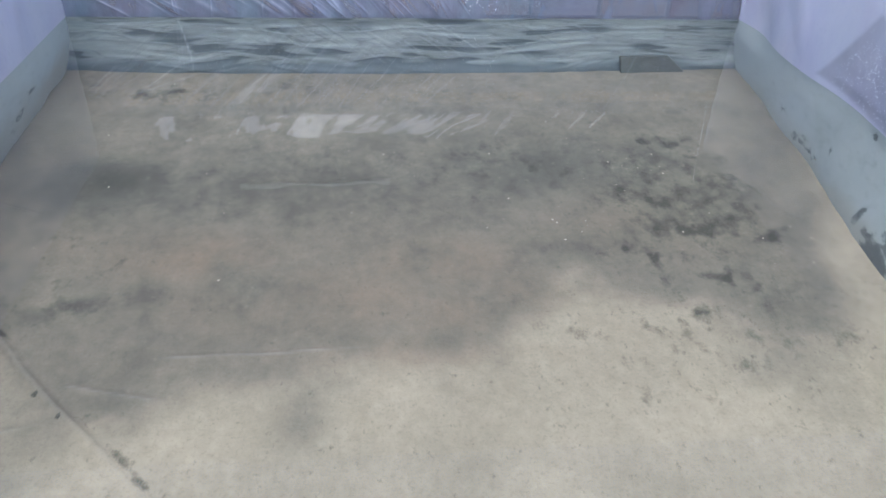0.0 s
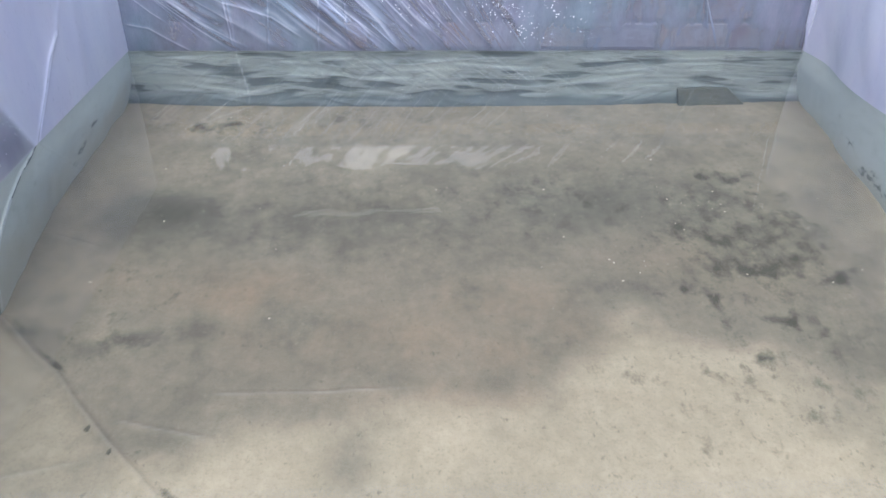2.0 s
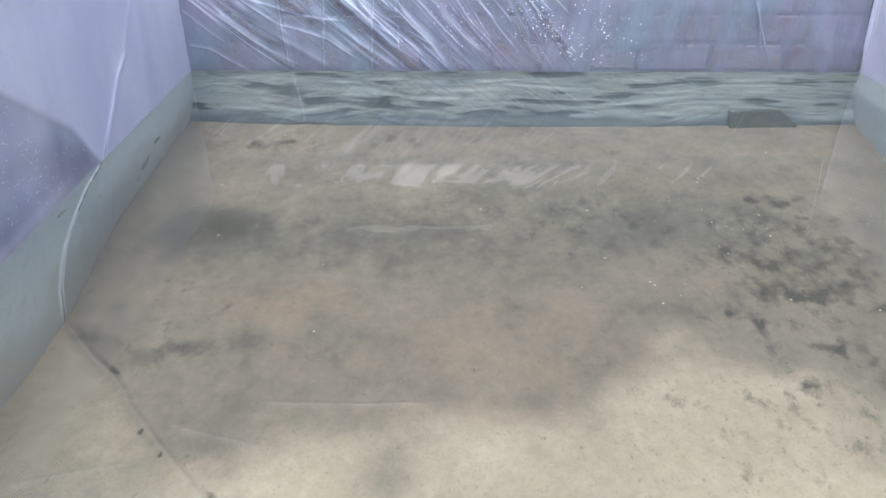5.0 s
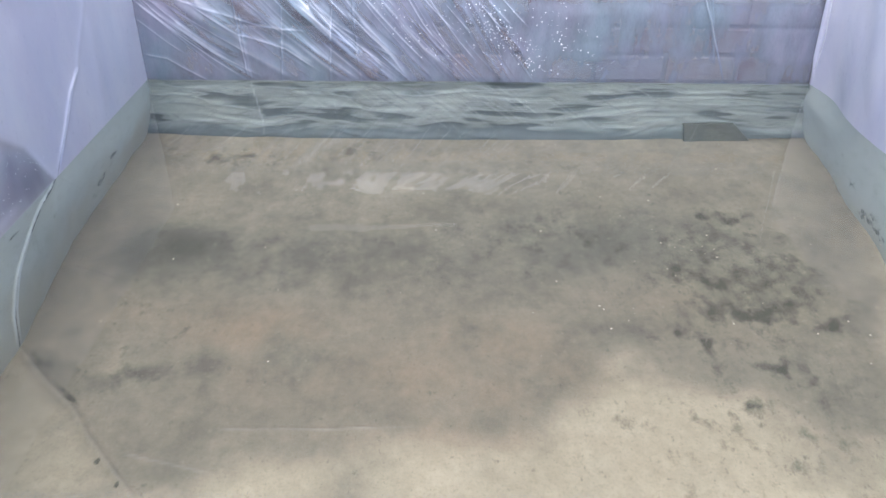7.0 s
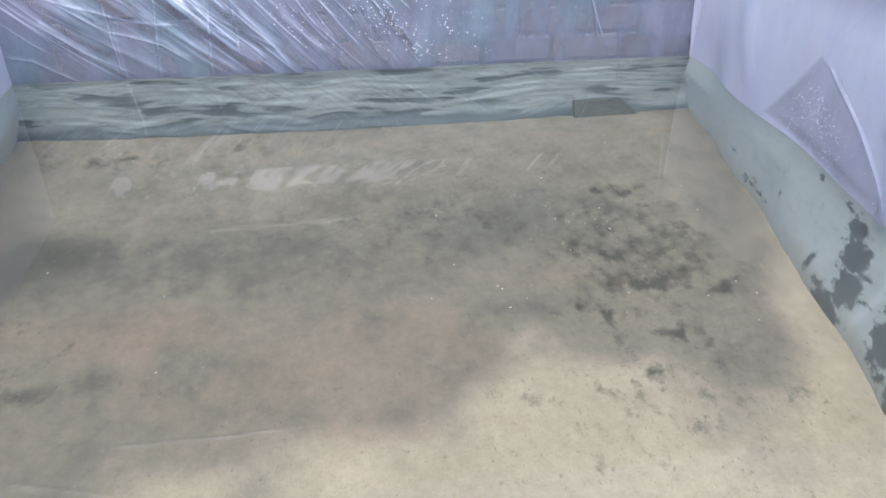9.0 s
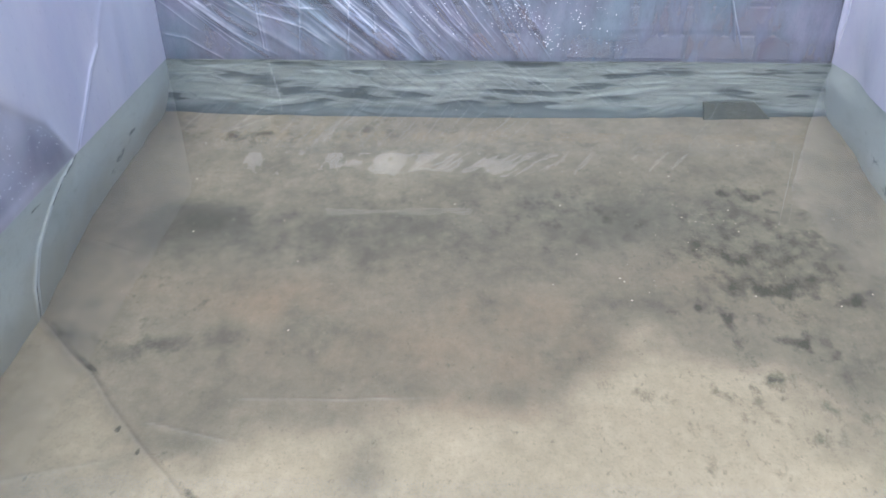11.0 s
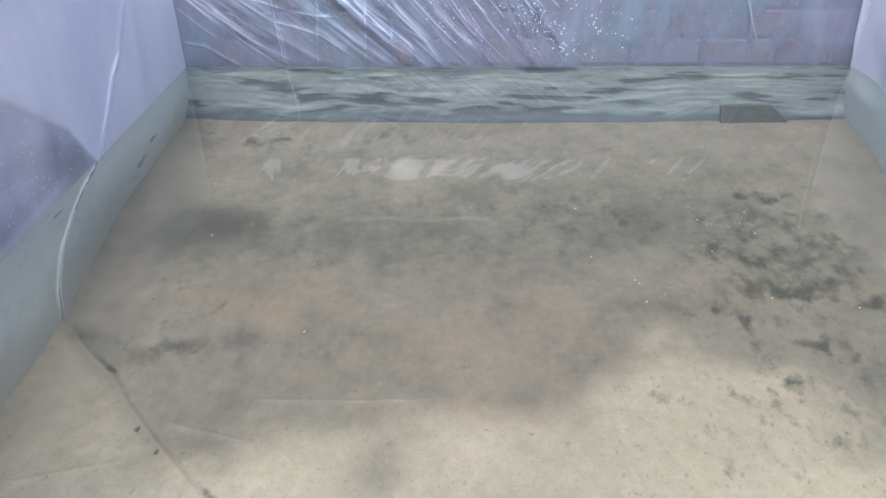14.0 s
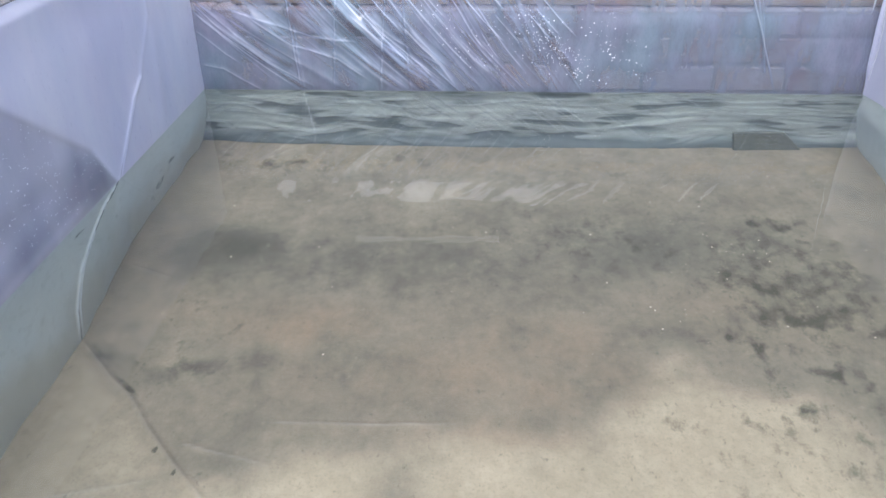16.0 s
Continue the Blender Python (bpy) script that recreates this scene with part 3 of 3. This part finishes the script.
def floor_panel():
    def relief(x, y):
        h, white = folds(x, y, [(RIDGE, 0.006, 0.010, 0.10), ([(-0.53, -1.194), (-0.437, -1.192), (-0.348, -1.191), (-0.15, -1.178)], 0.004, 0.003, 0.22),
                                ([(-0.69, -1.257), (-0.50, -1.30)], 0.006, 0.003, 0.12), ([(-0.90, -1.41), (-0.70, -1.343)], 0.006, 0.003, 0.12), ([(-0.99, -0.715), (-0.87, -0.76)], 0.004, 0.003, 0.12)])
        return h + 0.006 * fbm(x, y, 2.5, 2.5, 31.0), white

    def place(u, v):
        x, y = -1.03 + 2.06 * u, FRONT * (1 - v)
        h, _ = relief(x, y)
        return x, y, -DEPTH + h + 0.004

    u, v = np.meshgrid(np.linspace(0, 1, 401), np.linspace(0, 1, 401))
    x, y = -1.03 + 2.06 * u, FRONT * (1 - v)
    warp = 0.16 * fbm(x, y, 4.0, 5.0, 41.0, 4)
    # Clean sand lies along the far wall and at the near end; the rest is greyed by silting and a painted soft shadow.
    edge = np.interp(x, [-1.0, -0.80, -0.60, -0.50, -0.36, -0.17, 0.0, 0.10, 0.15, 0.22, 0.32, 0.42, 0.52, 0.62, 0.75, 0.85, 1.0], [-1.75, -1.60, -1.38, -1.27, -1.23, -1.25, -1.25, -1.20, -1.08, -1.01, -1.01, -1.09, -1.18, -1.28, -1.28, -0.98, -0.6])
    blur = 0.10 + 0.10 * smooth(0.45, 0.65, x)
    silt_shade = 0.86 * smooth(-1, 1, (y - edge + 0.7 * warp) / blur)
    silt_shade = silt_shade * (1 - 0.05 * smooth(-0.36, -0.12, y + warp * 0.5)) * (1 - 0.18 * smooth(-0.55, -0.90, x + 0.5 * warp))
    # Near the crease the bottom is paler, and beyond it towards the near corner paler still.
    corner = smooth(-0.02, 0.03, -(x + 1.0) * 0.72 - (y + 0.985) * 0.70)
    silt_shade = silt_shade * (1 - 0.36 * corner)
    silt_shade = silt_shade + blobs(x, y, [(-0.27, -1.345, 0.05, 0.07, 0.75), (-0.77, -0.63, 0.13, 0.10, 0.85), (-0.3, -0.66, 0.45, 0.14, 0.25), (0.3, -0.60, 0.3, 0.15, 0.28), (0.60, -0.78, 0.30, 0.26, 0.08), (0.70, -1.15, 0.12, 0.16, 0.15)]) * (1 + 1.5 * warp)
    silt_shade = silt_shade + blobs(x, y, [(-0.91, -1.04, 0.04, 0.02, 0.3), (-0.78, -1.085, 0.05, 0.03, 0.3), (-0.70, -1.055, 0.06, 0.025, 0.35), (-0.60, -1.03, 0.07, 0.03, 0.18), (0.30, -0.93, 0.09, 0.05, 0.3)]) * (1 + 3 * warp)
    # Algae: small dark tufts, thickest towards the right wall, and a thin dusting round them.
    flat_x, flat_y = x, y
    x, y = x + 0.055 * fbm(x, y, 9, 9, 81.0, 3), y + 0.04 * fbm(x, y, 9, 9, 91.0, 3)
    algae_shade = blobs(x, y, [(0.66, -0.475, 0.045, 0.035, 0.85), (0.595, -0.485, 0.04, 0.03, 0.8), (0.71, -0.55, 0.05, 0.03, 0.8), (0.483, -0.693, 0.04, 0.04, 0.8), (0.575, -0.745, 0.05, 0.045, 0.85),
                         (0.545, -0.765, 0.03, 0.04, 0.75), (0.66, -0.76, 0.04, 0.04, 0.9), (0.72, -0.79, 0.05, 0.03, 0.9), (0.60, -0.87, 0.07, 0.035, 0.95), (0.765, -0.905, 0.05, 0.05, 0.85),
                         (0.431, -0.93, 0.03, 0.03, 0.9), (0.485, -0.955, 0.03, 0.04, 0.85), (0.59, -1.02, 0.03, 0.04, 0.85), (0.674, -1.06, 0.03, 0.03, 0.7), (0.485, -1.08, 0.03, 0.02, 0.75)])
    algae_shade = np.maximum(algae_shade, blobs(x, y, [(0.75, -0.66, 0.04, 0.06, 0.75), (0.609, -0.607, 0.04, 0.03, 0.7), (0.337, -0.954, 0.02, 0.02, 0.8), (0.29, -0.60, 0.06, 0.05, 0.65), (0.29, -1.261, 0.025, 0.02, 0.5),
                                           (0.344, -1.335, 0.025, 0.02, 0.5), (0.369, -1.25, 0.02, 0.02, 0.5), (0.505, -1.131, 0.03, 0.02, 0.55), (-0.06, -0.74, 0.04, 0.02, 0.55), (0.0, -0.627, 0.03, 0.04, 0.55)]))
    algae_shade = np.maximum(algae_shade, blobs(x, y, [(0.58, -0.75, 0.30, 0.36, 0.64), (0.55, -1.2, 0.40, 0.22, 0.37), (0.15, -0.55, 0.4, 0.25, 0.42), (-0.72, -0.16, 0.25, 0.09, 0.55), (-0.3, -0.12, 0.3, 0.08, 0.42), (-0.75, -1.07, 0.16, 0.06, 0.5), (0.3, -0.2, 0.4, 0.06, 0.36), (-0.8, -0.9, 0.15, 0.15, 0.36)]))
    x, y = flat_x, flat_y
    # Smudges and the shadow beside the ridge, painted as one broken dark line.
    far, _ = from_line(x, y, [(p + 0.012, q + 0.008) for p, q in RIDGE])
    algae_shade = np.maximum(algae_shade, 0.95 * np.exp(-((far / 0.010) ** 2)) * (0.5 + 0.6 * fbm(x, y, 9, 9, 61.0, 2)))
    algae_shade = np.maximum(algae_shade, blobs(x, y, [(-0.723, -1.278, 0.007, 0.007, 1.6), (-0.671, -1.327, 0.006, 0.006, 1.3)]))
    ochre = blobs(x, y, [(-0.52, -0.91, 0.20, 0.09, 0.95), (0.0, -0.94, 0.20, 0.10, 0.8), (-0.25, -1.04, 0.35, 0.12, 0.75), (0.03, -1.09, 0.14, 0.08, 0.8), (-0.08, -1.20, 0.28, 0.06, 0.7), (-0.81, -0.88, 0.12, 0.08, 0.4), (0.45, -0.85, 0.3, 0.15, 0.4), (0.16, -1.04, 0.12, 0.09, 0.7), (-0.1, -1.0, 0.6, 0.3, 0.35)])
    part_data("floor_panel", sheet("floor_panel", 400, 400, place, {"silt_shade": silt_shade, "algae_shade": algae_shade, "ochre": ochre, "crease": relief(x, y)[1]}), M_FLOOR, liner, "sandy silted pool bottom, soft shadow painted grey, with dark algae spots")


back_panel()
top_flap()
back_silted()
left_panels()
right_panels()
corner_gather()
front_panel()
floor_panel()

# ---------------------------------------------------------------- water
water = part_data("water", sheet("water", 2, 2, lambda u, v: (-1.02 + 2.08 * u, FRONT + 0.002 + (-0.004 - FRONT) * v, 0 * u)), M_WATER, None, "still clear water with a faint green tint")
water.visible_shadow = False
tagged(water, category="water", kind="structure")


# ---------------------------------------------------------------- bamboo
def bamboo_mesh(length, radius, nodes, seed, knots=()):
    """A hollow cane along x from 0, with swollen nodes; knots are dark bud scars on the near side."""
    rng = random.Random(seed)
    cuts = sorted({0.0, length} | {round(length * k / 60, 4) for k in range(61)} | {round(c + d, 4) for c in nodes for d in (-0.008, -0.003, 0, 0.003, 0.008) if 0 < c + d < length})
    turns = 20
    rows, verts, dark = [], [], []
    for s in cuts:
        r = radius * (1 - 0.05 * s / length)
        swell = sum(math.exp(-(((s - c) / 0.004) ** 2)) for c in nodes)
        for k in range(turns):
            a = 2 * math.pi * k / turns
            rr = r * (1 + 0.05 * swell) + 0.0012 * noise.noise((s * 6, math.cos(a) * 2, math.sin(a) * 2 + seed))
            verts.append((s, rr * math.cos(a), rr * math.sin(a) + 0.003 * math.sin(s * 3 + seed)))
            facing = math.exp(-(((a - math.pi * 0.96) / 0.22) ** 2))
            dark.append(min(1.0, 0.25 * swell + sum(facing * math.exp(-(((s - c) / 0.011) ** 2)) for c in knots)))
    n = len(cuts)
    faces = [(j * turns + k, j * turns + (k + 1) % turns, (j + 1) * turns + (k + 1) % turns, (j + 1) * turns + k) for j in range(n - 1) for k in range(turns)]
    # Shade inside the bore is put into the colour, darkest at its blind end.
    for j, s, flip in ((0, cuts[0], 1), (n - 1, cuts[-1], -1)):
        base = len(verts)
        for k in range(turns):
            v = verts[j * turns + k]
            verts.append((v[0], v[1] * 0.72, v[2] * 0.72))
            dark.append(0.2)
        deep = len(verts)
        for k in range(turns):
            v = verts[j * turns + k]
            verts.append((v[0] + flip * 0.06, v[1] * 0.70, v[2] * 0.70))
            dark.append(0.7)
        for k in range(turns):
            m = (k + 1) % turns
            faces.append((j * turns + k, base + k, base + m, j * turns + m)[::flip])
            faces.append((base + k, deep + k, deep + m, base + m)[::flip])
        faces.append(tuple(deep + k for k in range(turns))[::flip])
    mesh = bpy.data.meshes.new("bamboo_pole")
    mesh.from_pydata(verts, [], faces)
    mesh.polygons.foreach_set("use_smooth", np.ones(len(faces), bool))
    mesh.attributes.new("knot_shade", "FLOAT", "POINT").data.foreach_set("value", np.array(dark, np.float32))
    return mesh


def bamboo(length, radius, nodes, seed, material, m, label, knots=()):
    ob = part_data("bamboo_pole", bamboo_mesh(length, radius, nodes, seed, knots), material, None, label)
    ob.matrix_basis = m
    return tagged(ob, category="bamboo pole", group="bamboo along the pool rim")


bamboo(0.655, 0.027, [0.085, 0.38], 1, M_BAMBOO, pose(-0.892, 0.062, 0.2715), "pale tan bamboo cane lying on the back wall", [0.085, 0.38])
bamboo(0.76, 0.026, [0.26, 0.55], 2, M_BAMBOO, pose(-0.232, 0.064, 0.2705), "tan bamboo cane with a brown stain, on the back wall")
bamboo(0.58, 0.0265, [0.055, 0.36], 3, M_BAMBOO, pose(0.530, 0.062, 0.272), "pale bamboo cane end to end with its neighbour", [0.055])
bamboo(2.2, 0.024, [0.2, 0.52, 0.85, 1.2, 1.55, 1.8, 2.05], 4, M_OLD_BAMBOO, pose(-1.076, -2.12, 0.488, 0, 0, 90), "weathered brown bamboo pole on the side wall")

# ---------------------------------------------------------------- slab under water
def slab():
    bm = box(bmesh.new(), 0.64, 0.80, -0.056, -0.046, -0.412, -0.312, 0.003)
    for v in bm.verts:
        if v.co.x > 0.72:
            v.co.x += 0.045 * (-0.32 - v.co.z) / 0.092
        v.co.y += 0.028 * (v.co.z + 0.412) / 0.092
    tagged(part("slab", bm, M_SLAB, None, "dark flat stone slab under water against the back liner"), category="stone")


slab()


# ---------------------------------------------------------------- beads of water and floating flakes
def scatter_mesh(name, places):
    """Many small flattened beads or flakes: rows of centre, normal, size, flatness."""
    bm = bmesh.new()
    bmesh.ops.create_icosphere(bm, subdivisions=1, radius=1)
    base = np.array([v.co for v in bm.verts])
    tri = np.array([[v.index for v in f.verts] for f in bm.faces])
    bm.free()
    verts, faces = [], []
    for k, (centre, normal, size, flat, spin) in enumerate(places):
        q = Vector(normal).to_track_quat("Z", "Y").to_matrix() @ Matrix.Rotation(spin, 3, "Z")
        m = np.array(q @ Matrix.Diagonal((size, size * 0.65, size * flat)))
        verts.append(base @ m.T + np.array(centre))
        faces.append(tri + k * len(base))
    mesh = bpy.data.meshes.new(name)
    mesh.from_pydata(np.concatenate(verts).tolist(), [], np.concatenate(faces).tolist())
    mesh.polygons.foreach_set("use_smooth", np.ones(len(mesh.polygons), bool))
    return mesh


rng = random.Random(17)
beads = []
streaks = [rng.gauss(-0.06, 0.16) for _ in range(16)]
while len(beads) < 430:
    k = min(1.0, max(0.0, rng.gauss(0.55, 0.25)))
    x, z = rng.choice(streaks) + 0.27 * k + rng.gauss(0, 0.012), 0.305 - 0.27 * k + rng.gauss(0, 0.012)
    if -0.5 < x < 0.42 and 0.03 < z < 0.31:
        beads.append(((x, -0.022 - 0.004 * rng.random(), z), (0, -1, 0.25), rng.choice((0.0008, 0.001, 0.0012, 0.0012, 0.0016, 0.0024)), 0.5, rng.uniform(0, 6)))
while len(beads) < 800:
    y, z = rng.uniform(-1.4, -0.66), rng.uniform(0.01, 0.34)
    if z < 0.11 + (-0.735 - y) * 0.78 and z > (-0.75 - y) * 0.15:
        beads.append(((-0.992, y, z), (1, 0, 0), rng.choice((0.0008, 0.001, 0.0014)), 0.5, rng.uniform(0, 6)))
while len(beads) < 1700:
    y, z = rng.uniform(-1.06, -0.56), rng.uniform(0.01, 0.24)
    if z < 0.235 - 0.48 * (-0.70 - y) and z < 0.05 + 1.05 * (-0.55 - y) and rng.random() < 0.35 + 0.65 * smooth(0.03, 0.18, z):
        beads.append(((1.003, y, z), (-1, 0, 0), rng.choice((0.0006, 0.0008, 0.0010, 0.0013, 0.0018)), 0.5, rng.uniform(0, 6)))
while len(beads) < 2050:
    y, z = rng.uniform(-1.35, -0.55), rng.uniform(0.02, 0.36)
    if abs(z - (0.16 + (y + 0.75) * 0.42)) < 0.075 or y < -1.0:
        beads.append(((0.996 - 0.014 * (y < -0.98), y, z), (-1, 0, 0), rng.choice((0.0006, 0.0009, 0.0012, 0.0018)), 0.5, rng.uniform(0, 6)))
tagged(part_data("water_beads", scatter_mesh("water_beads", beads), M_DROP, None, "beads of water on the plastic film, their sparkle painted white"), category="water drops", kind="stuff")

flakes = []
for k in range(130):
    if k < 85:
        x, y = rng.gauss(0.42, 0.22), rng.gauss(-0.92, 0.2)
    else:
        x, y = rng.uniform(-0.7, 0.7), rng.uniform(-1.3, -0.4)
    if abs(x) < 0.93:
        flakes.append(((x, y, 0.0006), (0, 0, 1), rng.choice((0.0007, 0.0008, 0.001, 0.0013, 0.0018, 0.0028)), 0.2, rng.uniform(0, 6)))
tagged(part_data("floating_flakes", scatter_mesh("floating_flakes", flakes), M_FLAKE, None, "tiny pale flakes floating on the water"), category="debris", kind="stuff")


# ---------------------------------------------------------------- bricks, last
def brick_mesh(lx, ly, lz):
    bm = box(bmesh.new(), -lx / 2, lx / 2, -ly / 2, ly / 2, -lz / 2, lz / 2, 0.004)
    mesh = bpy.data.meshes.new("brick")
    bm.to_mesh(mesh)
    bm.free()
    mesh.materials.append(M_BRICK)
    return mesh


LONG, HIGH, JOINT = 0.205, 0.074, 0.010
ALONG_X, ALONG_Y = brick_mesh(LONG, 0.105, HIGH), brick_mesh(0.105, LONG, HIGH)
ALONG_X_HALF = brick_mesh(LONG / 2 - JOINT / 2, 0.105, HIGH)
ALONG_Y_HALF = brick_mesh(0.105, LONG / 2 - JOINT / 2, HIGH)


part("coping", box(bmesh.new(), -1.148, 1.158, 0.086, 0.116, BACK_TOP - 0.004, 0.312, 0.006), M_MORTAR, WALLS["wall_back"], "rough grey mortar coping")


def lay(parent, along, start, stop, across, top, courses, rng):
    for c in range(courses):
        z = top - HIGH / 2 - c * (HIGH + JOINT)
        at = start
        first = True
        while at < stop - 0.06:
            half = (first and c % 2) or stop - at < LONG
            size = LONG / 2 - JOINT / 2 if half else LONG
            mesh = (ALONG_X_HALF if half else ALONG_X) if along == "x" else (ALONG_Y_HALF if half else ALONG_Y)
            if at + size > stop + 0.02:
                break
            ob = new("brick", mesh)
            ob.parent = parent
            mid, off = at + size / 2, across + rng.uniform(-0.002, 0.002)
            ob.matrix_basis = pose(mid, off, z, rng.uniform(-1, 1), rng.uniform(-0.4, 0.4), rng.uniform(-0.5, 0.5)) if along == "x" else pose(off, mid, z, rng.uniform(-0.4, 0.4), rng.uniform(-1, 1), rng.uniform(-0.5, 0.5))
            at += size + JOINT
            first = False


lay(WALLS["wall_back"], "x", -1.15, 1.16, 0.065, BACK_TOP, 5, rng)
lay(WALLS["wall_front"], "x", -1.15, 1.16, -2.134, BACK_TOP, 5, rng)
lay(WALLS["wall_left"], "y", -2.08, 0.005, -1.097, SIDE_TOP, 8, rng)
lay(WALLS["wall_right"], "y", -2.08, 0.005, 1.111, SIDE_TOP, 8, rng)
